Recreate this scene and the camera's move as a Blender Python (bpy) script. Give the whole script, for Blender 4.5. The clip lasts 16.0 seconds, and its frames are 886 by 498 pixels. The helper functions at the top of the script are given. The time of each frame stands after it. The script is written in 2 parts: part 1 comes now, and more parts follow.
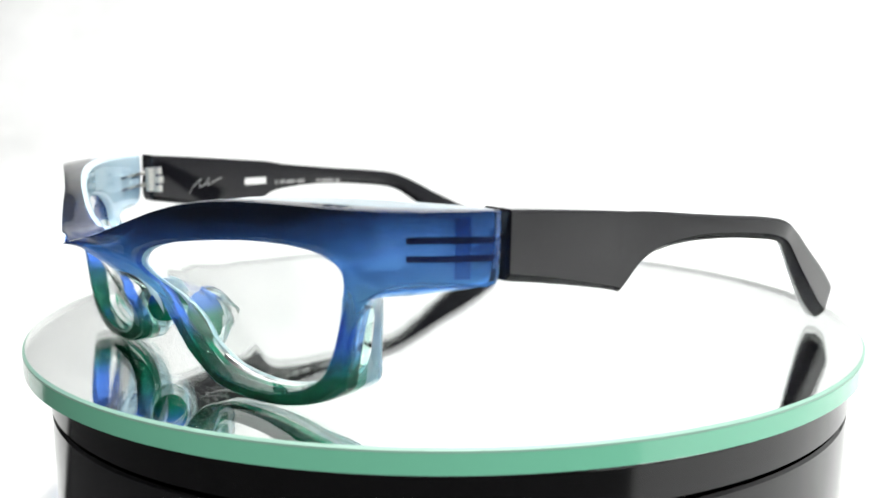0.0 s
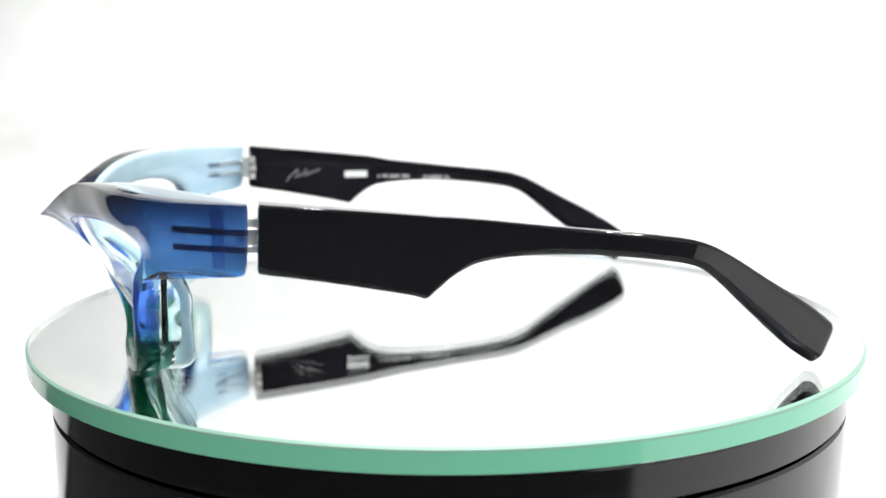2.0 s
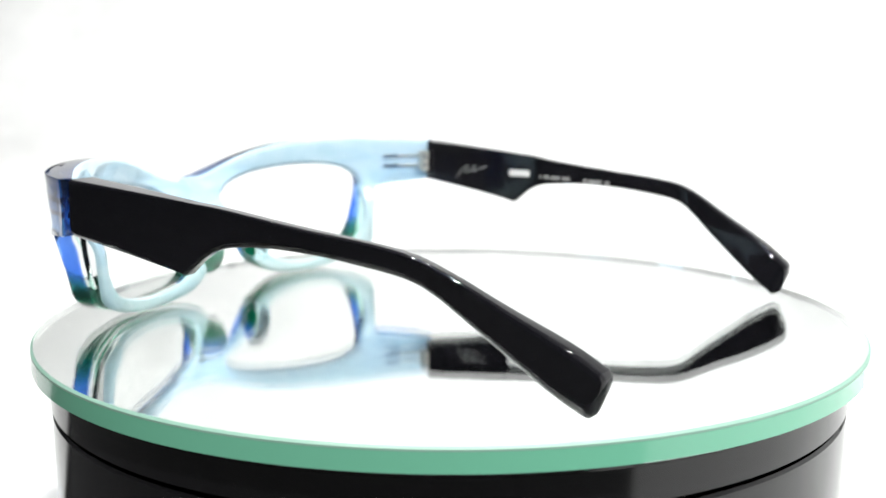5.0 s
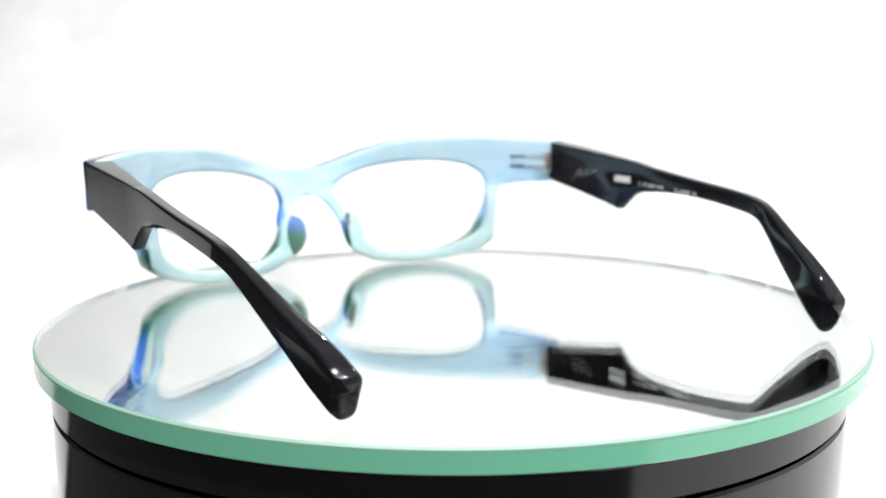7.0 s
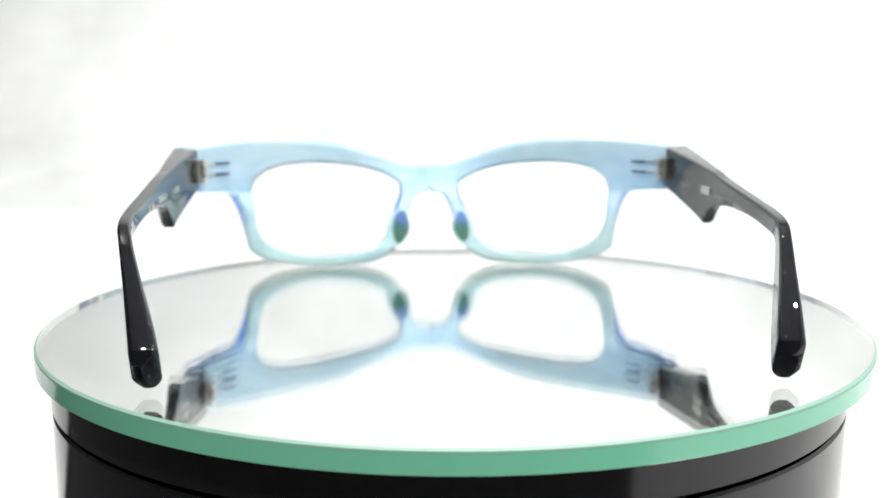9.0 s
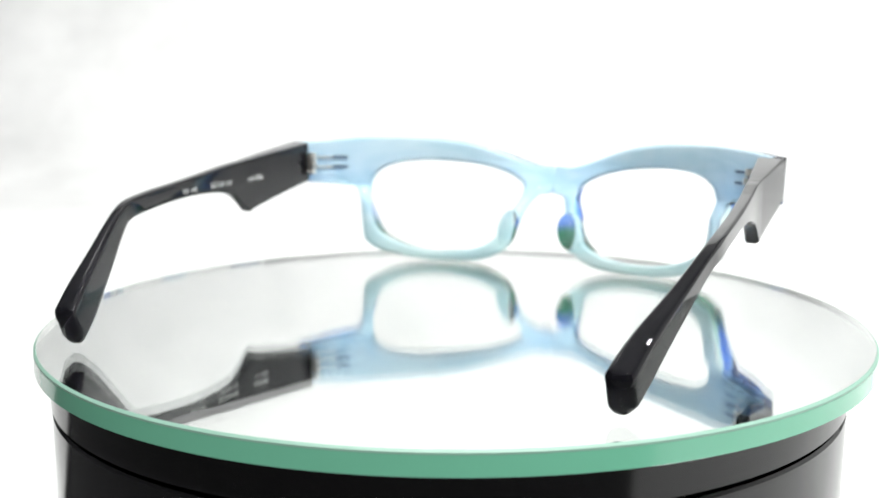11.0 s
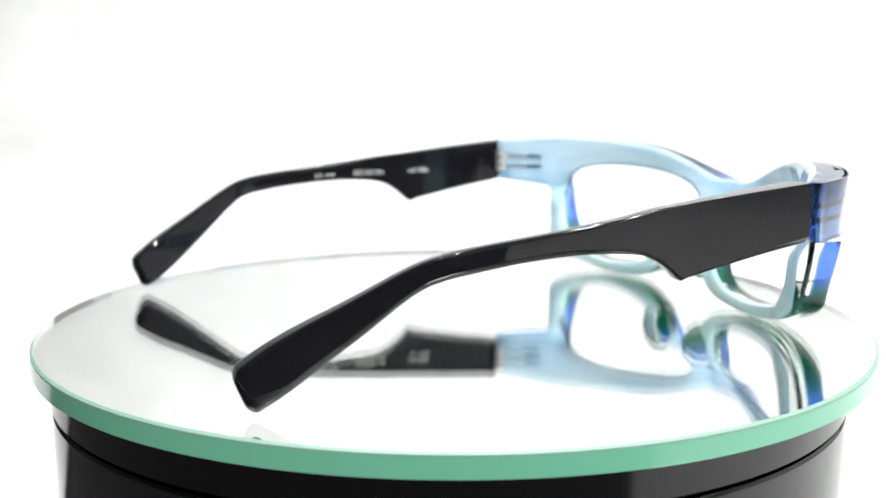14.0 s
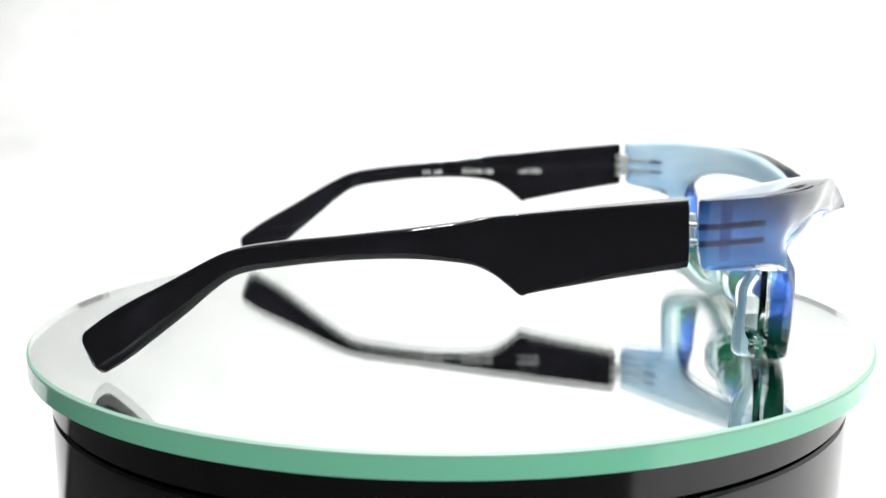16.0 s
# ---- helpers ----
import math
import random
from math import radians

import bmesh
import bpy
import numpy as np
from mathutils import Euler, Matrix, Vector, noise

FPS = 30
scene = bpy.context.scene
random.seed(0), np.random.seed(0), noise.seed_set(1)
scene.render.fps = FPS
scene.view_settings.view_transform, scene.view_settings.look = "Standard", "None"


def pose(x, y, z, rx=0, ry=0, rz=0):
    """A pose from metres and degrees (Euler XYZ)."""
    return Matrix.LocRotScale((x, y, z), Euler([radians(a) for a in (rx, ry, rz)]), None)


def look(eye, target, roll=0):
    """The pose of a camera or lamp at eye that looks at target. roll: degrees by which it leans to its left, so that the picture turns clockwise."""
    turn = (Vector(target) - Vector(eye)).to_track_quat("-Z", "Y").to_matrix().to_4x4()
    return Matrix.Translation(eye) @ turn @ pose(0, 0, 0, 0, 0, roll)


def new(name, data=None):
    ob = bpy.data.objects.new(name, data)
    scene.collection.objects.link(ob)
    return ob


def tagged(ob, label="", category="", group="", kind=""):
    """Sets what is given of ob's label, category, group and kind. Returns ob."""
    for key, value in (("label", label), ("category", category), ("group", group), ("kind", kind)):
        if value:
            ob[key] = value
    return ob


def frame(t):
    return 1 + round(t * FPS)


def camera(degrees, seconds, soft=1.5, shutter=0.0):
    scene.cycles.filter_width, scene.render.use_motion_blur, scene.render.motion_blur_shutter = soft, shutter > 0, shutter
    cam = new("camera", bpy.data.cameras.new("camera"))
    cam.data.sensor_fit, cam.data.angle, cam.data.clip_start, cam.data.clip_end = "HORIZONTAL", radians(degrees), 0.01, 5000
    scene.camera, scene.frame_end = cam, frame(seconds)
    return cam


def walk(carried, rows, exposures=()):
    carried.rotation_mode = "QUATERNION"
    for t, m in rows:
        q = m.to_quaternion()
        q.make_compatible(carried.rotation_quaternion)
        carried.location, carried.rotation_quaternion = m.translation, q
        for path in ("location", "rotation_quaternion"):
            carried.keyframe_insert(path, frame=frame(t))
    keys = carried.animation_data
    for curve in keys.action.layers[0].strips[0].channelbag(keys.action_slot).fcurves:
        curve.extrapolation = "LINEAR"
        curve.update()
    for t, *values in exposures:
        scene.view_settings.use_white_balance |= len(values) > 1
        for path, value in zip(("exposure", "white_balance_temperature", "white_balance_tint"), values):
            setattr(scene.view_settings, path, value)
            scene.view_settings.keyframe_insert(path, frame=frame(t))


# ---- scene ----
cam = camera(43.86, 16.0, soft=1.5)
EYE = (0.0, -0.28870, 0.06576)
FWD = Vector((math.sin(-0.00533) * math.cos(0.16500), math.cos(-0.00533) * math.cos(0.16500), -math.sin(0.16500)))
STILL = look(EYE, Vector(EYE) + FWD)
walk(cam, [(0, STILL), (16, STILL)], exposures=[(0, 0.0), (6, 0.0), (8.5, -0.16), (12.5, -0.16), (14, 0.0), (16, 0.0)])
cam.data.dof.use_dof = True
cam.data.dof.focus_distance = 0.232
cam.data.dof.aperture_fstop = 17

# turn of the table, seconds and degrees
TURN = [(0, 128.73), (2, 100.77), (4, 72.98), (6, 45.58), (8, 17.59), (10, -10.21), (12, -37.84), (14, -66.16), (16, -93.8)]

MM = 0.001

# ---- light ----
world = bpy.data.worlds.new("studio")
scene.world = world
world.use_nodes = True
world.node_tree.nodes["Background"].inputs[0].default_value = (0.95, 0.97, 1.0, 1)
world.node_tree.nodes["Background"].inputs[1].default_value = 0.3


def downlight(x, y, z, watts, size, aim=(0, 0, 0)):
    d = bpy.data.lights.new("downlight", "AREA")
    d.shape, d.size, d.energy, d.color = "DISK", size, watts, (0.995, 1.0, 0.975)
    ob = new("downlight", d)
    ob.matrix_world = look((x, y, z), aim)
    return tagged(ob, "unseen small round spotlight above the display, some added to brighten the paper", "lamp", "ceiling spotlights", "structure")


# unseen lamps added to brighten paper and backdrop, then those over the camera
for x, y, w, aim in ((0.65, 0.35, 5.6, (0.4, 0.3, 0)), (0.3, -0.1, 4.0, (0.2, 0.05, 0)), (0.4, 0.6, 8.0, (0.35, 1.3, 0.75)), (-0.6, 0.5, 6.0, (-0.4, 1.3, 1.0))):
    downlight(x, y, 1.36, w, 0.05, aim)
for x, y, w in ((-0.28, -0.62, 13), (0.3, -0.66, 15), (0.75, -0.3, 5)):
    downlight(x, y, 1.2, w, 0.06)

# ---- materials ----


def material(name):
    m = bpy.data.materials.new(name)
    m.use_nodes = True
    nt = m.node_tree
    return m, nt, nt.nodes["Principled BSDF"]


def node(nt, kind, **values):
    n = nt.nodes.new(kind)
    for k, v in values.items():
        n.inputs[k.replace("_", " ")].default_value = v
    return n


def noise_bump(nt, shader, scale, strength, distance=0.0002):
    co = nt.nodes.new("ShaderNodeTexCoord")
    n = node(nt, "ShaderNodeTexNoise", Scale=scale, Detail=4.0)
    b = node(nt, "ShaderNodeBump", Strength=strength, Distance=distance)
    nt.links.new(co.outputs["Object"], n.inputs["Vector"])
    nt.links.new(n.outputs["Fac"], b.inputs["Height"])
    nt.links.new(b.outputs["Normal"], shader.inputs["Normal"])
    return n


def ramp(nt, factor, stops):
    r = nt.nodes.new("ShaderNodeValToRGB")
    els = r.color_ramp.elements
    while len(els) < len(stops):
        els.new(0.5)
    for e, (at, colour) in zip(els, stops):
        e.position, e.color = at, (*colour, 1)
    nt.links.new(factor, r.inputs[0])
    return r


def plain(name, colour, rough, metal=0.0, bump=None, coat=0.0):
    m, nt, s = material(name)
    s.inputs["Base Color"].default_value = (*colour, 1)
    s.inputs["Roughness"].default_value = rough
    s.inputs["Metallic"].default_value = metal
    s.inputs["Coat Weight"].default_value = coat
    if bump:
        noise_bump(nt, s, *bump)
    return m


def paper_white(name, colour):
    m, nt, s = material(name)
    co = nt.nodes.new("ShaderNodeTexCoord")
    n = node(nt, "ShaderNodeTexNoise", Scale=7.0, Detail=6.0, Roughness=0.62)
    nt.links.new(co.outputs["Object"], n.inputs["Vector"])
    r = ramp(nt, n.outputs["Fac"], [(0.3, tuple(c * 0.8 for c in colour)), (0.7, colour)])
    nt.links.new(r.outputs[0], s.inputs["Base Color"])
    s.inputs["Roughness"].default_value = 0.8
    return m


def acetate(name, stops, milky, rough=0.05, low=0.0, high=42.0, fading=0.0):
    """Polished cellulose acetate: colour runs with height; part of the light passes straight, part is scattered."""
    m, nt, s = material(name)
    co = nt.nodes.new("ShaderNodeTexCoord")
    sep = nt.nodes.new("ShaderNodeSeparateXYZ")
    nt.links.new(co.outputs["Object"], sep.inputs[0])
    n = node(nt, "ShaderNodeTexNoise", Scale=70.0, Detail=3.0)
    nt.links.new(co.outputs["Object"], n.inputs["Vector"])
    wob = nt.nodes.new("ShaderNodeMath")
    wob.operation = "MULTIPLY_ADD"
    nt.links.new(n.outputs["Fac"], wob.inputs[0])
    wob.inputs[1].default_value = 0.008
    nt.links.new(sep.outputs["Z"], wob.inputs[2])
    side = nt.nodes.new("ShaderNodeMath")
    side.operation = "ABSOLUTE"
    nt.links.new(sep.outputs["X"], side.inputs[0])
    fade = nt.nodes.new("ShaderNodeMapRange")
    nt.links.new(side.outputs[0], fade.inputs["Value"])
    fade.inputs["From Min"].default_value, fade.inputs["From Max"].default_value = 0.052, 0.080
    fade.inputs["To Min"].default_value, fade.inputs["To Max"].default_value = 0.0, fading * MM
    less = nt.nodes.new("ShaderNodeMath")
    less.operation = "SUBTRACT"
    nt.links.new(wob.outputs[0], less.inputs[0])
    nt.links.new(fade.outputs[0], less.inputs[1])
    rng = nt.nodes.new("ShaderNodeMapRange")
    nt.links.new(less.outputs[0], rng.inputs["Value"])
    rng.inputs["From Min"].default_value, rng.inputs["From Max"].default_value = low * MM + 0.004, high * MM + 0.004
    r = ramp(nt, rng.outputs[0], stops)
    nt.links.new(r.outputs[0], s.inputs["Base Color"])
    s.inputs["Roughness"].default_value = rough
    s.inputs["IOR"].default_value = 1.49
    s.inputs["Transmission Weight"].default_value = 1.0
    s.inputs["Coat Weight"].default_value = 0.0
    tr = nt.nodes.new("ShaderNodeBsdfTranslucent")
    df = node(nt, "ShaderNodeBsdfDiffuse", Roughness=0.0)
    for q in (tr, df):
        nt.links.new(r.outputs[0], q.inputs["Color"])
    soft = node(nt, "ShaderNodeMixShader", Fac=0.45)
    nt.links.new(df.outputs[0], soft.inputs[1])
    nt.links.new(tr.outputs[0], soft.inputs[2])
    gl = node(nt, "ShaderNodeBsdfGlossy", Roughness=rough)
    fr = node(nt, "ShaderNodeFresnel", IOR=1.49)
    coat = nt.nodes.new("ShaderNodeMixShader")
    nt.links.new(fr.outputs[0], coat.inputs[0])
    nt.links.new(soft.outputs[0], coat.inputs[1])
    nt.links.new(gl.outputs[0], coat.inputs[2])
    mix = node(nt, "ShaderNodeMixShader", Fac=milky)
    nt.links.new(s.outputs[0], mix.inputs[1])
    nt.links.new(coat.outputs[0], mix.inputs[2])
    nt.links.new(mix.outputs[0], nt.nodes["Material Output"].inputs["Surface"])
    return m


def tint(name, stops, clear, fading=0.0, streak=0.0, glow=0.45):
    """Colour inside the clear acetate: part of the light passes tinted, the rest is scattered. Stops: height share, colour, share that passes."""
    m, nt, s = material(name)
    nt.nodes.remove(s)
    co = nt.nodes.new("ShaderNodeTexCoord")
    sep = nt.nodes.new("ShaderNodeSeparateXYZ")
    nt.links.new(co.outputs["Object"], sep.inputs[0])
    n = node(nt, "ShaderNodeTexNoise", Scale=60.0, Detail=3.0)
    nt.links.new(co.outputs["Object"], n.inputs["Vector"])
    wob = nt.nodes.new("ShaderNodeMath")
    wob.operation = "MULTIPLY_ADD"
    nt.links.new(n.outputs["Fac"], wob.inputs[0])
    wob.inputs[1].default_value = 0.008
    nt.links.new(sep.outputs["Z"], wob.inputs[2])
    side = nt.nodes.new("ShaderNodeMath")
    side.operation = "ABSOLUTE"
    nt.links.new(sep.outputs["X"], side.inputs[0])
    fade = nt.nodes.new("ShaderNodeMapRange")
    nt.links.new(side.outputs[0], fade.inputs["Value"])
    fade.inputs["From Min"].default_value, fade.inputs["From Max"].default_value = 0.050, 0.080
    fade.inputs["To Min"].default_value, fade.inputs["To Max"].default_value = 0.0, fading * MM
    less = nt.nodes.new("ShaderNodeMath")
    less.operation = "SUBTRACT"
    nt.links.new(wob.outputs[0], less.inputs[0])
    nt.links.new(fade.outputs[0], less.inputs[1])
    rng = nt.nodes.new("ShaderNodeMapRange")
    nt.links.new(less.outputs[0], rng.inputs["Value"])
    rng.inputs["From Min"].default_value, rng.inputs["From Max"].default_value = 0.004, 0.046
    colour = ramp(nt, rng.outputs[0], stops)
    share = ramp(nt, rng.outputs[0], [(at, (c, c, c)) for at, c in clear])
    thru = nt.nodes.new("ShaderNodeBsdfTransparent")
    tr = nt.nodes.new("ShaderNodeBsdfTranslucent")
    df = nt.nodes.new("ShaderNodeBsdfDiffuse")
    shade = colour.outputs[0]
    if streak:
        flow = nt.nodes.new("ShaderNodeMapping")
        flow.inputs["Scale"].default_value = (28.0, 60.0, 130.0)
        flow.inputs["Rotation"].default_value = (0.0, 0.12, 0.1)
        nt.links.new(co.outputs["Object"], flow.inputs["Vector"])
        swirl = node(nt, "ShaderNodeTexNoise", Scale=1.0, Detail=3.0, Distortion=1.2)
        nt.links.new(flow.outputs[0], swirl.inputs["Vector"])
        tone = ramp(nt, swirl.outputs["Fac"], [(0.36, (1 - streak, 1 - streak * 0.6, 1 - streak * 0.4)), (0.62, (1.0, 1.0, 1.0))])
        times = nt.nodes.new("ShaderNodeMix")
        times.data_type, times.blend_type = "RGBA", "MULTIPLY"
        times.inputs[0].default_value = 1.0
        nt.links.new(shade, times.inputs[6])
        nt.links.new(tone.outputs[0], times.inputs[7])
        shade = times.outputs[2]
    for q in (thru, tr, df):
        nt.links.new(shade, q.inputs["Color"])
    soft = node(nt, "ShaderNodeMixShader", Fac=glow)
    nt.links.new(df.outputs[0], soft.inputs[1])
    nt.links.new(tr.outputs[0], soft.inputs[2])
    mix = nt.nodes.new("ShaderNodeMixShader")
    nt.links.new(share.outputs[0], mix.inputs[0])
    nt.links.new(soft.outputs[0], mix.inputs[1])
    nt.links.new(thru.outputs[0], mix.inputs[2])
    nt.links.new(mix.outputs[0], nt.nodes["Material Output"].inputs["Surface"])
    return m


def glass(name, colour, rough=0.0, ior=1.5):
    m, nt, s = material(name)
    s.inputs["Base Color"].default_value = (*colour, 1)
    s.inputs["Roughness"].default_value = rough
    s.inputs["IOR"].default_value = ior
    s.inputs["Transmission Weight"].default_value = 1.0
    return m


WHITE = paper_white("matt white paper", (0.86, 0.865, 0.87))
DARK_SURROUND = plain("dark grey surround", (0.03, 0.03, 0.032), 0.8, bump=(6.0, 0.1))
CEILING = paper_white("light grey ceiling paint", (0.56, 0.56, 0.56))
BLACK = plain("polished black acetate", (0.006, 0.006, 0.008), 0.02, bump=(90.0, 0.03))
PIANO = plain("black lacquer", (0.008, 0.008, 0.009), 0.12, bump=(25.0, 0.04))
STEEL = plain("nickel silver", (0.8, 0.78, 0.74), 0.38, 1.0)
FAINT = plain("worn silver print", (0.25, 0.25, 0.25), 0.45)
PRINT = plain("silver print", (0.58, 0.58, 0.58), 0.4)
BODY = glass("clear polished acetate", (0.985, 1.0, 0.998), 0.02, 1.49)
BLUE = tint("blue acetate layer", [(0.0, (0.03, 0.22, 0.14)), (0.15, (0.1, 0.4, 0.32)), (0.27, (0.46, 0.66, 0.95)), (0.46, (0.6, 0.77, 0.97)), (0.62, (0.44, 0.6, 0.89)), (0.76, (0.19, 0.3, 0.51)), (0.9, (0.05, 0.08, 0.14))], [(0.0, 0.9), (0.6, 0.97), (0.95, 0.96)], 9.0)
GREEN = tint("green acetate layer", [(0.0, (0.01, 0.28, 0.16)), (0.13, (0.04, 0.43, 0.25)), (0.27, (0.62, 0.92, 0.82)), (1.0, (0.9, 0.97, 1.0))], [(0.0, 0.5), (0.13, 0.62), (0.27, 0.97), (1.0, 1.0)])
DEEP = tint("deep blue long-path tint", [(0.0, (0.02, 0.14, 0.1)), (0.2, (0.05, 0.36, 0.25)), (0.33, (0.3, 0.46, 0.88)), (0.6, (0.32, 0.46, 0.88)), (0.8, (0.36, 0.42, 0.74))], [(0.0, 0.78), (0.3, 0.88), (1.0, 0.92)])
PALE = tint("pale sky blue acetate layer", [(0.0, (0.49, 0.6, 0.61)), (0.3, (0.5, 0.63, 0.66)), (0.6, (0.52, 0.67, 0.76)), (1.0, (0.63, 0.77, 0.84))], [(0.0, 0.12), (0.4, 0.12), (1.0, 0.15)], streak=0.22, glow=0.27)
SMOKE = tint("smoky blue acetate insert", [(0.0, (0.8, 0.86, 0.96)), (0.7, (0.68, 0.75, 0.9)), (1.0, (0.5, 0.58, 0.78))], [(0.0, 0.9), (1.0, 0.9)])
PAD = acetate("clear acetate", [(0.0, (0.8, 0.93, 0.92)), (1.0, (0.92, 0.98, 0.98))], 0.12)
CORE = tint("green and blue acetate core", [(0.0, (0.006, 0.18, 0.09)), (0.3, (0.01, 0.25, 0.13)), (0.35, (0.1, 0.25, 0.68)), (0.4, (0.2, 0.4, 0.86)), (1.0, (0.2, 0.4, 0.86))], [(0.0, 0.5), (1.0, 0.5)])
LENS = glass("clear coated lens", (0.99, 1.0, 0.995), 0.0, 1.13)
PLATE = glass("float glass", (0.99, 1.0, 0.993), 0.0, 1.52)
SILVER = plain("mirror silvering", (0.97, 0.985, 0.975), 0.01, 1.0)
EDGE = plain("ground green glass edge", (0.19, 0.57, 0.385), 0.16, bump=(200.0, 0.1), coat=0.4)

ARRIS = plain("polished green glass chamfer", (0.26, 0.44, 0.36), 0.45)
DARK_PIN = plain("dark blued steel", (0.03, 0.04, 0.1), 0.3, 0.6)

# ---- helpers for meshes ----


def part(name, bm, mat, parent=None, label="", sharp=38):
    bmesh.ops.recalc_face_normals(bm, faces=bm.faces)
    if bm.calc_volume(signed=True) < 0:
        bmesh.ops.reverse_faces(bm, faces=bm.faces)
    me = bpy.data.meshes.new(name)
    bm.to_mesh(me)
    bm.free()
    me.materials.append(mat)
    me.shade_smooth()
    if sharp:
        me.set_sharp_from_angle(angle=radians(sharp))
    ob = new(name, me)
    ob.parent = parent
    return tagged(ob, label)


def thing(name, label, category, group="", kind=""):
    return tagged(new(name), label, category, group, kind)


def spline(keys, steps, closed=True):
    """Catmull-Rom through the keys, steps to a span."""
    pts = [Vector(k) for k in keys]
    n, out = len(pts), []
    for i in range(n if closed else n - 1):
        p = [pts[(i + j) % n] if closed else pts[max(0, min(n - 1, i + j))] for j in (-1, 0, 1, 2)]
        for s in range(steps):
            t = s / steps
            out.append(0.5 * (2 * p[1] + (p[2] - p[0]) * t + (2 * p[0] - 5 * p[1] + 4 * p[2] - p[3]) * t * t + (3 * p[1] - p[0] - 3 * p[2] + p[3]) * t ** 3))
    if not closed:
        out.append(pts[-1])
    return out


def skin(bm, rings, close_u=True, caps=False):
    """Quads between rows of points."""
    rows = [[bm.verts.new(p) for p in ring] for ring in rings]
    n = len(rows[0])
    for a, b in zip(rows, rows[1:]):
        for i in range(n if close_u else n - 1):
            j = (i + 1) % n
            bm.faces.new((a[i], a[j], b[j], b[i]))
    if caps:
        bm.faces.new(rows[0][::-1])
        bm.faces.new(rows[-1])
    return rows


def lathe(profile, segments=160):
    bm = bmesh.new()
    rings = [[(r * math.cos(2 * math.pi * k / segments), r * math.sin(2 * math.pi * k / segments), z) for k in range(segments)] for r, z in profile]
    skin(bm, rings, True, True)
    return bm


def box(bm, lo, hi):
    m = Matrix.Translation((Vector(lo) + Vector(hi)) / 2) @ Matrix.Diagonal((*(Vector(hi) - Vector(lo)), 1))
    return bmesh.ops.create_cube(bm, size=1, matrix=m)["verts"]


def rounded_box(lo, hi, r, segments=2):
    bm = bmesh.new()
    box(bm, lo, hi)
    bmesh.ops.bevel(bm, geom=bm.edges[:], offset=r, segments=segments, affect="EDGES", profile=0.5)
    return bm


# ---- setting ----
FLOOR_Z = -0.09


def backdrop():
    """Seamless white sweep: table top that curves up into the wall behind."""
    prof = [(-0.13, FLOOR_Z), (0.9, FLOOR_Z)]
    prof += [(0.9 + 0.4 * math.sin(a), FLOOR_Z + 0.4 - 0.4 * math.cos(a)) for a in np.linspace(0.1, math.pi / 2, 14)]
    prof += [(1.3, 1.4)]
    bm = bmesh.new()
    # unseen front edge is skewed so base and arms reflect dark left, pale right
    skin(bm, [[(x, front if k == 0 else y, z) for k, (y, z) in enumerate(prof)] for x, front in ((-1.5, 0.58), (-0.16, 0.05), (1.5, -1.28))], False)
    ob = part("backdrop", bm, WHITE)
    m = ob.modifiers.new("thick", "SOLIDIFY")
    m.thickness = 0.01
    tagged(ob, "seamless white paper sweep, overexposed behind the display", "backdrop", kind="structure")
    # unseen surroundings, added so that dark and pale reflections fall on arms and base
    for name, lo, hi, mat, lab in (
        ("floor", (-1.5, -1.3, FLOOR_Z - 0.03), (1.5, 1.3, FLOOR_Z - 0.011), DARK_SURROUND, "unseen dark grey surface added in front of the paper for reflections"),
        ("wall_west", (-1.52, -1.3, FLOOR_Z), (-1.502, 1.33, 1.4), DARK_SURROUND, "unseen dark grey side panel added for dark reflections"),
        ("wall_east", (1.502, -1.3, FLOOR_Z), (1.52, 1.33, 1.4), WHITE, "unseen matt white side panel added for pale reflections"),
        ("wall_south", (-1.52, -1.32, FLOOR_Z), (1.52, -1.303, 1.4), WHITE, "unseen matt white panel added behind the camera for fill"),
        ("curtain", (-1.49, -1.29, FLOOR_Z), (0.92, -1.27, 1.38), DARK_SURROUND, "unseen dark grey panel added behind the camera for dark reflections"),
        ("ceiling", (-1.54, -1.34, 1.402), (1.54, 1.35, 1.42), CEILING, "unseen light grey cover added overhead for reflected light"),
    ):
        bm = bmesh.new()
        box(bm, lo, hi)
        tagged(part(name, bm, mat), lab, name.split("_")[0], kind="structure")


backdrop()

# ---- turntable ----
BASE_R = 0.1016


def turntable():
    base = thing("turntable_base", "round glossy black lacquered turntable base under the mirror", "turntable")
    r = BASE_R
    part("hub", lathe([(0.02, -0.0054), (r - 0.012, -0.0054), (r - 0.012, -0.0062), (0.02, -0.0062)]), PIANO, base, "narrow dark recess under the mirror")
    part("top_ring", lathe([(0.02, -0.0060), (r - 0.002, -0.0060), (r - 0.0006, -0.0063), (r, -0.0070), (r, -0.0142), (r - 0.0005, -0.0147), (0.02, -0.0147)]), PIANO, base, "", 30)
    part("groove", lathe([(0.02, -0.0146), (r - 0.003, -0.0146), (r - 0.003, -0.0157), (0.02, -0.0157)]), PIANO, base, "dark recessed seam")
    part("body", lathe([(0.02, -0.0156), (r - 0.0008, -0.0156), (r - 0.0002, -0.0162), (r - 0.001, FLOOR_Z + 0.002), (r - 0.003, FLOOR_Z), (0.02, FLOOR_Z)]), PIANO, base, "", 30)
    return base


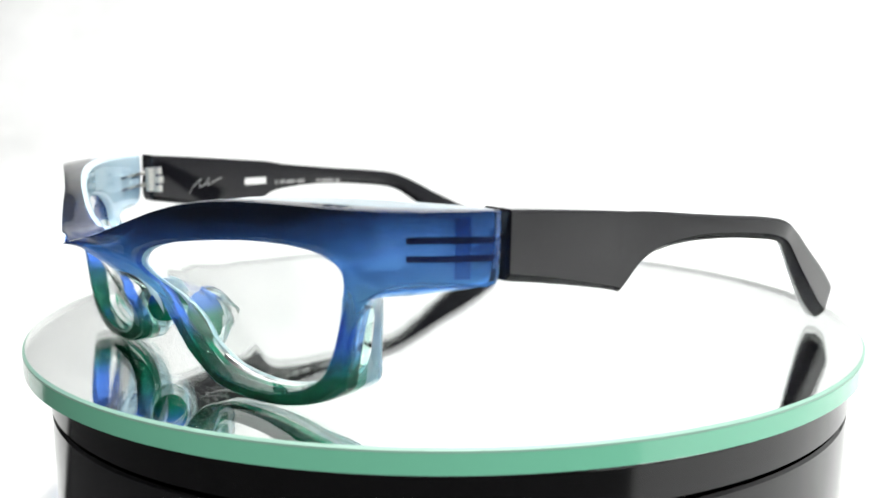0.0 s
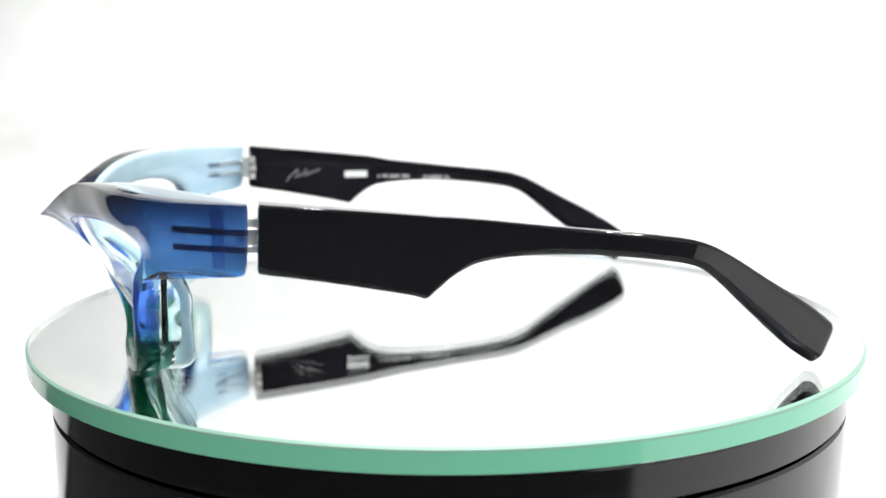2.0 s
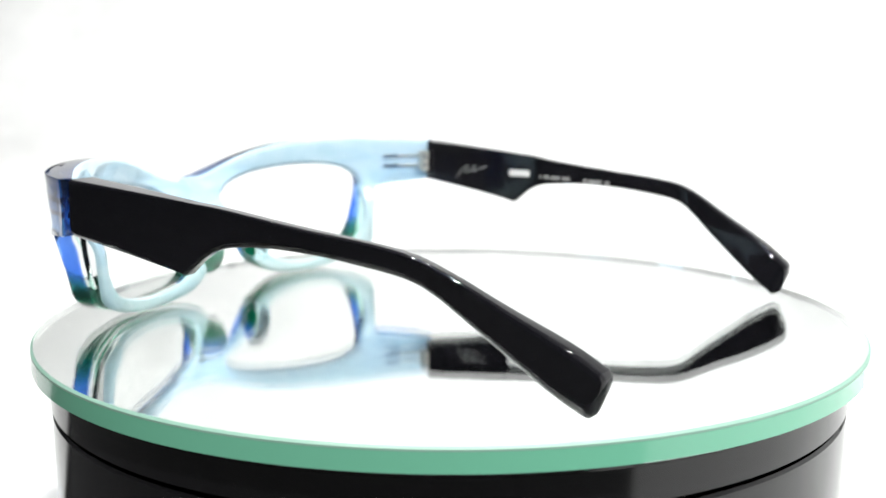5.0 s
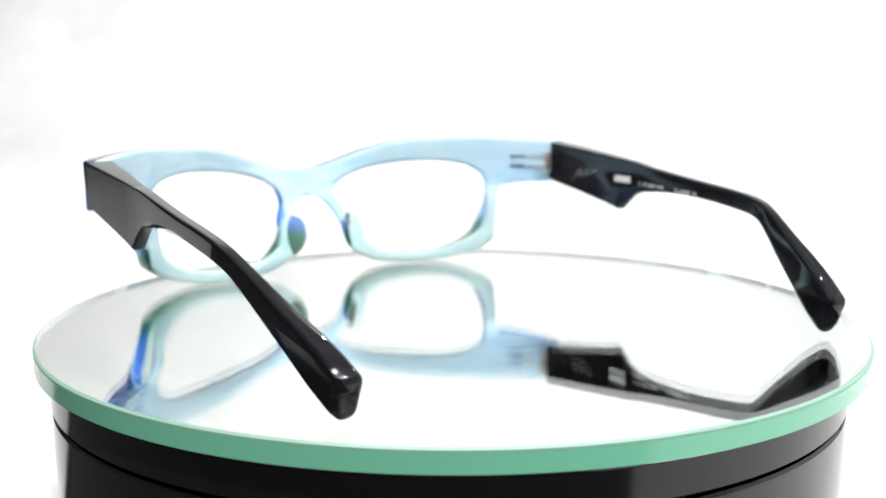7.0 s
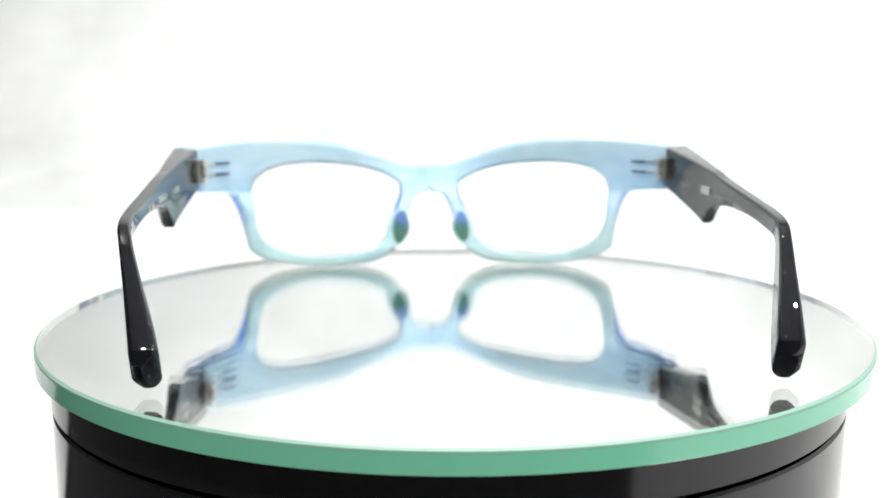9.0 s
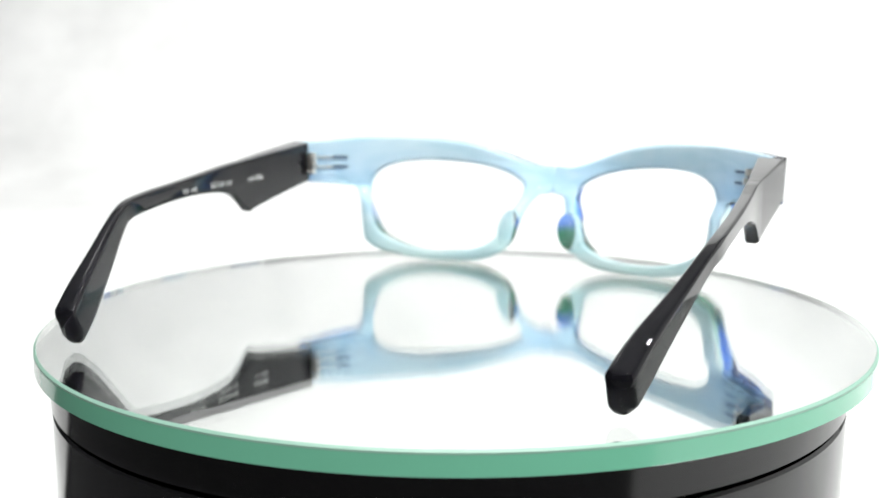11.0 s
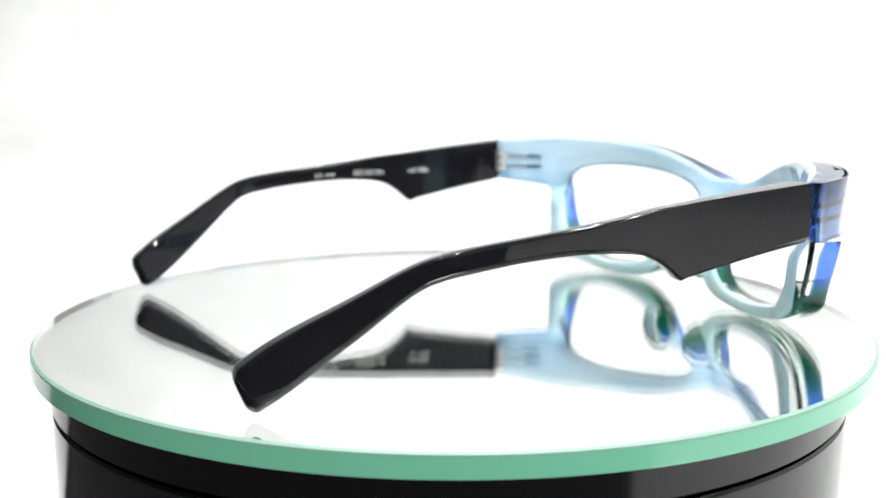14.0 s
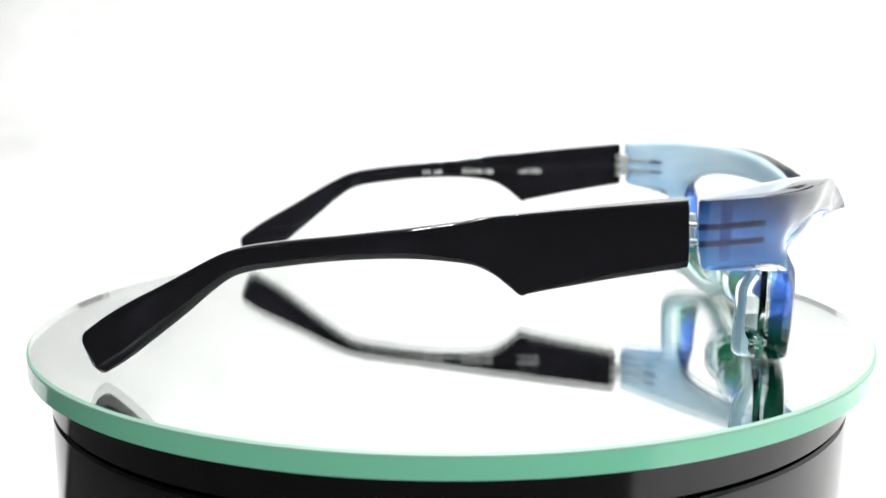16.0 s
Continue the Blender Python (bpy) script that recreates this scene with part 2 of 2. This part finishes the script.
def mirror():
    disc = thing("mirror_disc", "round glass mirror plate with bright green ground edge on the turntable", "mirror")
    r, t = 0.1063, 0.0051
    c = Matrix.Translation((0.00145, 0.00058, 0))
    for name, prof, mat, lab in (
        ("glass_plate", [(0.0005, 0), (r - 0.0006, 0), (r - 0.0006, -t), (0.0005, -t)], PLATE, "clear float glass"),
        ("silvering", [(0.0005, -t - 0.00002), (r - 0.0006, -t - 0.00002), (r - 0.0006, -t - 0.0002), (0.0005, -t - 0.0002)], SILVER, "silver mirror coating"),
    ):
        bm = lathe(prof, 256)
        bm.transform(c)
        part(name, bm, mat, disc, lab, 30).visible_shadow = mat is not PLATE
    bm = bmesh.new()
    prof = [(r - 0.00055, -0.0009), (r, -0.0009), (r, -t + 0.0001), (r - 0.00055, -t + 0.0001)]
    rings = [[(q * math.cos(2 * math.pi * k / 256), q * math.sin(2 * math.pi * k / 256), z) for k in range(256)] for q, z in prof + prof[:1]]
    skin(bm, rings)
    bmesh.ops.remove_doubles(bm, verts=bm.verts, dist=1e-7)
    bm.transform(c)
    part("ground_edge", bm, EDGE, disc, "bright green ground edge", 30)
    bm = bmesh.new()
    prof = [(r - 0.00055, -0.0008), (r - 0.00055, 0.00002), (r - 0.0005, 0.00004), (r - 0.00002, -0.00045), (r, -0.0006), (r, -0.00088), (r - 0.0005, -0.00088)]
    skin(bm, [[(q * math.cos(2 * math.pi * k / 256), q * math.sin(2 * math.pi * k / 256), z) for k in range(256)] for q, z in prof + prof[:1]])
    bmesh.ops.remove_doubles(bm, verts=bm.verts, dist=1e-7)
    bm.transform(c)
    part("arris", bm, ARRIS, disc, "green polished chamfer", 30)
    return disc


base = turntable()
disc = mirror()

# ---- spectacles (millimetres inside, x across, y forward, z up) ----
LENS_C = (34.0, 19.0)
# outer outline and lens opening, side by side: x, z, x, z
RIM = [
    (0, 31.65, 9.6, 24.95), (6, 31.95, 11, 26.45), (13, 34.15, 15.8, 29.15), (22, 37.55, 22, 31.05), (31.5, 40.05, 29, 32.35),
    (42.5, 41.55, 39.5, 33.35), (56, 42.05, 47.5, 33.05), (67, 41.55, 52.7, 31.85), (73.6, 40.85, 54.9, 30.45), (75.3, 40.55, 55.7, 29.85),
    (75.8, 39.95, 56.6, 28.85), (75.9, 38.15, 57.1, 27.95), (75.9, 29.75, 57.5, 26.95), (75.8, 27.75, 57.7, 26.15), (75.3, 27.15, 57.85, 25.15),
    (73.6, 26.95, 57.9, 24.15), (66.2, 27.3, 58, 22.55), (63.0, 25.6, 57.9, 20.05), (61.2, 20.8, 57.6, 17.05), (59.9, 10.55, 56.3, 12.55),
    (58.8, 6.55, 53.2, 8.55), (53, 3.07, 46, 5.04), (42.5, 0.66, 37, 3.52), (31.5, 0.2, 28, 3.85), (20.5, 1.08, 20.3, 5.55),
    (13.6, 3.85, 14.9, 9.15), (9.4, 8.15, 12, 14.15), (7.6, 12.95, 10.2, 18.15), (6.4, 17.55, 9.2, 20.75), (4, 22.15, 9.1, 22.85),
    (0, 23.7, 9.3, 23.85)]


def back_y(x, z):
    w = max(0.0, min(1.0, z / 33))
    # steeper beside the nose than over the bridge or at the temples
    k = ease((abs(x) - 1) / 11) * (1 - ease((abs(x) - 20) / 14)) * (1 - 0.65 * ease((z - 17) / 9))
    w = (1 - k) * w * w * (3 - 2 * w) + k * w ** 1.8
    return (1 - w) * (74 - 0.0022 * x * x) + w * (92 - 0.0068 * x * x)


def ease(t):
    t = max(0.0, min(1.0, t))
    return t * t * (3 - 2 * t)


def depth_point(x, z, d, thick):
    """The point d of the way from the back of the front piece to its face."""
    slope = (back_y(x + 0.1, z) - back_y(x - 0.1, z)) / 0.2
    # the lower outer posts run almost straight back
    slope *= 1 - 0.5 * (1 - ease((z - 4) / 30)) * ease((abs(x) - 30) / 25)
    n = Vector((-slope, 1.0)).normalized()
    n = n.lerp(Vector((1.0, 0.0)), ease((x - 62) / 13.3)).normalized()
    out = Vector((x + n.x * thick * d, back_y(x, z) + n.y * thick * d, z))
    return out


# crest of the brow: x, forward y, height
CREST = [
    (0, 103.2, 29.3), (8, 101.2, 31.6), (16, 98.1, 34.8), (25, 93.3, 38.4), (35, 89.8, 40.6),
    (45, 86.4, 41.3), (55, 82.3, 41.2), (65, 75.8, 40.6), (74, 66, 40.4), (80.5, 52.6, 40.5),
    (84, 40, 40.5)]


CREST_LINE = [tuple(p) for p in spline(CREST, 8, closed=False)]


def crest(x, k):
    return float(np.interp(x, [q[0] for q in CREST_LINE], [q[k] for q in CREST_LINE]))


def crest_thickness(x, z):
    lo, hi = 3.0, 15.0
    for _ in range(18):
        t = (lo + hi) / 2
        p = depth_point(x, z, 1.0, t)
        lo, hi = (t, hi) if p.y < crest(p.x, 1) else (lo, t)
    return lo


def topness(x, z):
    return ease((z - 29 + 6 * ease((20 - x) / 20) + 2 * ease((x - 40) / 12)) / 8)


def thickness(x, z, r):
    rim = 7.4 + 1.2 * ease((x - 14) / 12)
    nose = 1 - ease((x - 18) / 8)
    rim += (4.4 - rim) * ease((z - 23 + 9 * nose) / 8) * (1 - ease((x - 56) / 10))
    rim += (4.7 - rim) * ease((x - 62) / 12)
    top = topness(x, z) * r ** (1.3 - 0.75 * ease((x - 34) / 16))
    return rim * (1 - top) + crest_thickness(x, z) * top if top > 0 else rim


def face_point(x, z, r, d):
    thick = thickness(x, z, r)
    # the outer corners are deeper towards the back
    deep = 3.0 * ease((x - 46) / 11) * (1 - ease((z - 19) / 7))
    p = depth_point(x, z, d - deep * (1 - d) / thick, thick)
    p.z += (crest(p.x, 2) - z) * topness(x, z) * d * r ** 3 * (1.0 if z > 26 else 0.0) * ease((r - 0.3) / 0.7)
    return p


def rim_rows():
    steps = 6
    outer = spline([(a, b) for a, b, _, _ in RIM], steps)
    inner = spline([(c, d) for _, _, c, d in RIM], steps)
    last = (len(RIM) - 1) * steps
    for i in range(last, len(outer)):
        outer[i] = Vector((0, 23.7 + 7.9 * (i - last) / steps))
    outer[0].x = 0
    return inner, [Vector((max(0.0, p.x), p.y)) for p in outer]


INNER, OUTER = rim_rows()
RADII = [0, 0.025, 0.06, 0.1, 0.16, 0.24, 0.38, 0.55, 0.72, 0.84, 0.91, 0.955, 0.982, 1]
CENTRE = (len(RIM) - 1) * 6


def rim_point(side, i, r, d, inset, push=0.0):
    """A point of the front piece; push: millimetres that it lies back from depth d."""
    w = (OUTER[i] - INNER[i]).length
    centre = i >= CENTRE or i == 0
    # the opening widens towards the face along its lower edge
    flare = 1.5 * max(0.0, min(1.0, d)) * (1 - ease((INNER[i].y - 4) / 9)) * ease((INNER[i].x - 13) / 8)
    lo, hi = (inset + flare) / w, 1.0 if centre else 1 - inset / w
    rr = lo + (hi - lo) * r
    x, z = INNER[i].lerp(OUTER[i], rr)
    p = face_point(x, z, r, d - push / thickness(x, z, r))
    return Vector((p.x * side, p.y, p.z)) * MM


def rounding(i, r, amount):
    """Millimetres by which an edge falls away."""
    w = (OUTER[i] - INNER[i]).length
    edge = (1 - r) * w
    if i > CENTRE:
        edge = min(OUTER[i].y - 23.7, 31.6 - OUTER[i].y) + edge
    edge = min(r * w, edge)
    return amount * max(0.0, 1 - min(1.0, edge / 1.2)) ** 2


def layer(d0, d1, front_round, back_round, inset=0.0, closed=True):
    """The front piece, both halves, from depth d0 to d1, or one open sheet at d1 of it."""
    bm = bmesh.new()
    n = len(INNER)
    for side in (1, -1):
        face = [[rim_point(side, i, r, d1, inset, rounding(i, r, front_round)) for i in range(n)] for r in RADII]
        skin(bm, face)
        if not closed:
            continue
        back = [[rim_point(side, i, r, d0, inset, -rounding(i, r, back_round)) for i in range(n)] for r in RADII]
        skin(bm, back)
        skin(bm, [face[0], back[0]])
        a = [bm.verts.new(p) for p in face[-1]]
        b = [bm.verts.new(p) for p in back[-1]]
        for i in range(CENTRE):
            bm.faces.new((a[i], a[i + 1], b[i + 1], b[i]))
    bmesh.ops.remove_doubles(bm, verts=bm.verts, dist=2e-6)
    return bm


def opening_band(side, d0, d1):
    """Added tint strip just under the lens opening's wall: deeper colour for light's long path."""
    bm = bmesh.new()
    skin(bm, [[rim_point(side, i, 0.0, d, 0.26) for i in range(len(INNER))] for d in np.linspace(d0, d1, 5)])
    return bm


def lens(side):
    bm = bmesh.new()
    n = len(INNER)
    rings = []
    for d, rs in ((0.45, (0.02, 0.4, 0.75, 0.95, 1.01)), (0.25, (1.01, 0.95, 0.75, 0.4, 0.02))):
        for r in rs:
            ring = []
            for p in INNER:
                x, z = Vector(LENS_C).lerp(p, r)
                q = depth_point(x, z, d, 6.6)
                ring.append(Vector((q.x * side, q.y, q.z)) * MM)
            rings.append(ring)
    skin(bm, rings, True, True)
    return bm


def pad(side, centre, radii, flat=None):
    """Rounded lobe behind the rim beside the nose; flat: how far out its nose side is cut off."""
    bm = bmesh.new()
    bmesh.ops.create_uvsphere(bm, u_segments=28, v_segments=18, radius=1)
    if flat is not None:
        for v in bm.verts:
            v.co.x = max(v.co.x * side, -flat) * side
    x, y, z = centre
    m = Matrix.Translation((x * side, y, z)) @ Euler((radians(-12), 0, radians(-24 * side))).to_matrix().to_4x4() @ Matrix.Rotation(radians(-16 * side), 4, "Y") @ Matrix.Diagonal((*radii, 1))
    bm.transform(Matrix.Scale(MM, 4) @ m)
    return bm


# side arm, hinge to tip: top y, z, bottom y, z, outer x, inner x
ARM = [
    (51, 40.45, 51.4, 27.33, 80, 72.3), (40, 39.45, 40, 25.43, 79.3, 73), (28, 38.25, 28.5, 23.23, 78.5, 73.8), (21.4, 37.55, 21.4, 21.73, 78, 74.2), (19.4, 37.35, 19.2, 21.13, 77.9, 74.3),
    (17, 37.05, 17, 22.83, 77.8, 74.4), (13, 36.75, 13.2, 25.73, 77.7, 74.5), (7, 36.15, 8, 27.93, 77.7, 74.6), (-2, 35.05, -2, 28.83, 77.8, 74.7), (-15, 33.55, -15, 28.43, 77.8, 74.7),
    (-28, 32.15, -27, 27.13, 77.6, 74.6), (-37.5, 30.45, -36, 25.53, 77.1, 74), (-45, 27.05, -41.5, 22.43, 75.4, 72.2), (-55, 21.15, -50.5, 14.83, 72.8, 68.6), (-66, 14.85, -61.5, 5.73, 70, 64.4),
    (-72.3, 10.4, -68.4, 1.23, 68.4, 62.2)]


def splay(side, y):
    """The two arms stand open by slightly different angles."""
    return (2.3 if side > 0 else -0.8) * (51 - y) / 121


def droop(side, y):
    """One arm hangs slightly lower along its middle."""
    return -0.7 * ease((16 - y) / 12) * ease((y + 62) / 16) if side > 0 else 0.0


def arm_section(yt, zt, yb, zb, xo, xi, side, inset=0.0):
    """Rounded four-sided section."""
    up = Vector((0, yt - yb, zt - zb))
    h = up.length
    up.normalize()
    low = Vector((0, yb, zb))
    w = xo - xi
    rad = min(2.4, w * (0.11 + 0.16 * ease((24 - yt) / 40)))
    out = []
    for cx, cz, a0 in ((xo - rad, h - rad, 0), (xi + rad, h - rad, 90), (xi + rad, rad, 180), (xo - rad, rad, 270)):
        # the lower edges are rounder
        q = rad if a0 < 180 else min(2.4, 1.9 * rad, 0.46 * w)
        cx += (rad - q) * (1 if a0 in (0, 270) else -1)
        cz += 0 if a0 < 180 else q - rad
        for k in range(5):
            a = radians(a0 + 22.5 * k)
            x = cx + q * math.cos(a)
            z = cz + q * math.sin(a)
            if a0 == 270:
                # a flat bevel runs along the lower outer edge, barely rounded
                x, z = (0.8 * f + 0.2 * r for f, r in ((cx + q * k / 4, x), (cz - q * (1 - k / 4), z)))
            x = (x - (xo + xi) / 2) * (1 - inset) + (xo + xi) / 2
            z = (z - h / 2) * (1 - inset * w / h) + h / 2
            p = low + up * z
            out.append(Vector(((x + splay(side, p.y)) * side, p.y, p.z + droop(side, p.y))) * MM)
    return out


def spline_rows(keys, steps):
    out = []
    n = len(keys)
    for i in range(n - 1):
        p = [np.array(keys[max(0, min(n - 1, i + j))], float) for j in (-1, 0, 1, 2)]
        for s in range(steps):
            t = s / steps
            m1, m2 = (p[2] - p[0]) / 2, (p[3] - p[1]) / 2
            out.append((2 * t ** 3 - 3 * t * t + 1) * p[1] + (t ** 3 - 2 * t * t + t) * m1 + (3 * t * t - 2 * t ** 3) * p[2] + (t ** 3 - t * t) * m2)
    out.append(np.array(keys[-1], float))
    return out


def arm_mesh(side):
    rows = spline_rows(ARM, 4)
    bm = bmesh.new()
    rings = [arm_section(*rows[0], side, 0.16), [p + Vector((0, -0.0003, 0)) for p in arm_section(*rows[0], side)]]
    rings += [arm_section(*r, side) for r in rows[1:]]
    along = Vector((0, -0.76, -0.5)) * MM
    rings += [[p + along * push for p in arm_section(*rows[-1], side, inset)] for push, inset in ((0.5, 0.04), (0.95, 0.1), (1.4, 0.2), (1.8, 0.36), (2.15, 0.58), (2.35, 0.82), (2.4, 0.94))]
    skin(bm, rings, True, True)
    return bm


def rod(a, b, r, seg=10):
    a, b = Vector(a) * MM, Vector(b) * MM
    bm = bmesh.new()
    m = Matrix.Translation((a + b) / 2) @ (b - a).to_track_quat("Z", "Y").to_matrix().to_4x4()
    bmesh.ops.create_cone(bm, cap_ends=True, segments=seg, radius1=r * MM, radius2=r * MM, depth=(b - a).length, matrix=m)
    return bm


def lettering(text, size, y, z, side, parent, name):
    """Raised silver print on the inner face of an arm."""
    cu = bpy.data.curves.new(name, "FONT")
    cu.body, cu.size, cu.extrude, cu.align_x, cu.align_y = text, size * MM, 0.00002, "CENTER", "CENTER"
    tmp = bpy.data.objects.new(name, cu)
    me = bpy.data.meshes.new_from_object(tmp)
    bpy.data.objects.remove(tmp)
    me.materials.append(PRINT)
    ob = new(name, me)
    # reads along the arm, seen from the middle
    slope = math.atan((inner_x(y + 4, side) - inner_x(y - 4, side)) / 8)
    ob.matrix_local = Matrix.Translation(Vector((side * (inner_x(y, side) - 0.1), y, z)) * MM) @ Euler((radians(90), 0, radians(90 if side < 0 else -90) - side * slope)).to_matrix().to_4x4()
    ob.parent = parent
    return tagged(ob, "small silver printed lettering")


def inner_x(y, side=1):
    rows = sorted(((r[0] + r[2]) / 2, r[5]) for r in ARM)
    return float(np.interp(y, [a for a, _ in rows], [b for _, b in rows])) + splay(side, y)


def bar(lo, hi, parent, name, lab):
    bm = bmesh.new()
    box(bm, [v * MM for v in lo], [v * MM for v in hi])
    return part(name, bm, PRINT, parent, lab)


def flourish(parent):
    """A pen-stroke mark, as a thin raised line."""
    keys = [(39.6, 28.6), (38.2, 30.6), (35.6, 32.6), (36.4, 30.4), (34.2, 31.2), (32.8, 32.8), (33.4, 30.6), (31.4, 31.6), (28.6, 32.6)]
    pts = spline([(inner_x(y) - 0.04, y, z) for y, z in keys], 5, closed=False)
    bm = bmesh.new()
    skin(bm, [[p * MM + Vector((dx, 0, dz)) * MM for dx, dz in ((-0.05, -0.16), (-0.05, 0.16), (0.08, 0.16), (0.08, -0.16))] for p in pts], True, True)
    return part("printed_mark", bm, FAINT, parent, "silver pen-stroke mark")


def ribbon(side, z, x0, x1, d, half, proud):
    """Thin strip that follows the front piece at depth d."""
    bm = bmesh.new()
    rings = []
    for x in np.linspace(x0, x1, 8):
        t = thickness(x, z, 0.6)
        a, b = depth_point(x, z, d, t), depth_point(x, z, d + proud / t, t)
        rings.append([Vector((p.x * side, p.y, p.z + h)) * MM for p, h in ((a, -half), (b, -half), (b, half), (a, half))])
    skin(bm, rings, True, True)
    return bm


def spectacles():
    g = thing("eyeglasses", "blue and green acetate eyeglasses with black arms, open on a mirror", "eyeglasses")
    body = part("front_piece", layer(0.0, 1.0, 1.1, 1.0), BODY, g, "clear polished acetate front", 50)
    body.visible_shadow = False
    part("front_layer", layer(0.64, 0.97, 1.15, 0.0, 0.14), BLUE, body, "translucent blue layer, navy at the brow, green below", 50)
    part("middle_layer", layer(0, 0.44, 0.0, 0.0, 0.2, closed=False), GREEN, body, "green layer in the lower rim", 50)
    part("back_layer", layer(0, 0.07, -1.0, 0.0, 0.1, closed=False), PALE, body, "milky pale sky blue layer", 50)
    for side in (1, -1):
        band = part("opening_tint", opening_band(side, 0.6, 0.93), DEEP, body, "added deep blue tint for the long light path at the lens opening, green below", 0)
        band.visible_shadow = False
        ob = part("lens", lens(side), LENS, g, "clear demo lens")
        ob.visible_shadow = False
        p = part("nose_pad", pad(side, (11.2, 75.8, 12.0), (3.1, 6.2, 6.6), 0.75), PAD, g, "clear rounded acetate nose pad", 40)
        p.visible_shadow = False
        part("core", pad(side, (9.3, 76.8, 11.6), (1.5, 4.0, 4.4), 0.62), CORE, p, "green and blue core", 40)
        arm = part("temple_arm", arm_mesh(side), BLACK, g, "polished black acetate side arm", 30)
        arm.modifiers.new("even", "WEIGHTED_NORMAL").keep_sharp = True
        hinge = part("hinge", rounded_box([v * MM for v in ((70.6 if side > 0 else -72.9), 50.2, 30.4)], [v * MM for v in ((72.9 if side > 0 else -70.6), 53.2, 37)], 0.0003), STEEL, g, "small nickel silver hinge")
        for z, y, x in ((31.2, 50.4, 70.6), (33.7, 50.2, 70.1), (36.2, 50.4, 70.6)):
            part("knuckle", rod((x * side, y, z - 0.95), (x * side, y, z + 0.95), 1.2, 16), STEEL, hinge, "rounded metal hinge knuckle")
        part("pivot", rod((70.6 * side, 50.5, 30.2), (70.6 * side, 50.5, 37.2), 0.6), DARK_PIN, hinge, "dark hinge screw")
        for z in (31.9, 35.2):
            part("pin", rod((75.6 * side, 49, z), (75.6 * side, 54, z), 0.55), STEEL, hinge, "thin metal hinge pin")
            part("leaf", ribbon(side, z, 75.2, 68.5, -0.01, 0.3, 0.25), STEEL, hinge, "thin metal hinge leaf")
            part("slot", ribbon(side, z, 68.4, 64.6, -0.01, 0.28, 0.2), DARK_PIN, hinge, "dark blue slot")
            part("anchor", ribbon(side, z, 75.2, 65.5, 0.56, 0.6, 0.5), DARK_PIN, hinge, "dark anchor bar set in the acetate")
        part("anchor_plate", ribbon(side, 33.6, 72.2, 70.4, 0.56, 5.6, 0.3), SMOKE, hinge, "faint blue upright plate set in the acetate")
        if side > 0:
            bar((inner_x(18.6) - 0.12, 13.2, 29.8), (inner_x(18.6) + 0.12, 24, 31.8), arm, "logo_block", "silver printed block")
            for y, w, z in ((9.3, 0.6, 29.4), (7.2, 1.6, 29.4), (4.2, 3.2, 29.2), (0.4, 2.6, 29.1), (-6.2, 1.2, 28.8), (-9.6, 4.4, 28.6), (-13.6, 1.6, 28.4)):
                bar((inner_x(y) - 0.08, y - w / 2, z), (inner_x(y) + 0.1, y + w / 2, z + 1.1), arm, "print_bar", "faint silver printed line").data.materials[0] = FAINT
            flourish(arm)
            # worn print that slants down the paddle
            for y, z, w in ((-48.4, 19.0, 2.6), (-52.4, 16.2, 1.0), (-56.2, 13.6, 3.0)):
                bm = bmesh.new()
                bmesh.ops.create_cube(bm, size=1, matrix=Matrix.Translation(Vector((inner_x(y) + 0.02, y, z)) * MM) @ Euler((radians(34), 0, math.atan2(-0.27, 1))).to_matrix().to_4x4() @ Matrix.Diagonal((0.12 * MM, w * MM, 1.2 * MM, 1)))
                part("print_bar", bm, FAINT, arm, "faint worn silver print")
        else:
            lettering("col.406", 2.5, 21.9, 31.3, side, arm, "lettering")
            lettering("52\u25a118-130", 2.2, 4.5, 31.0, side, arm, "lettering")
            lettering("-143", 2.0, -8.9, 30.7, side, arm, "lettering")
            for y in (-13.6, -12.2):
                bar((-inner_x(y, -1) - 0.1, y, 30.0), (-inner_x(y, -1) + 0.08, y + 0.9, 31.3), arm, "print_bar", "faint silver printed mark").data.materials[0] = FAINT
    return g


glasses = spectacles()


def motions():
    walk(disc, [(t, pose(0, 0, 0, 0, 0, a)) for t, a in TURN])
    rows = []
    for t, a in TURN:
        rows.append((t, pose(0, 0, 0, 0, 0, a) @ pose(-0.0012, 0, 0.0002)))
    walk(glasses, rows)


motions()
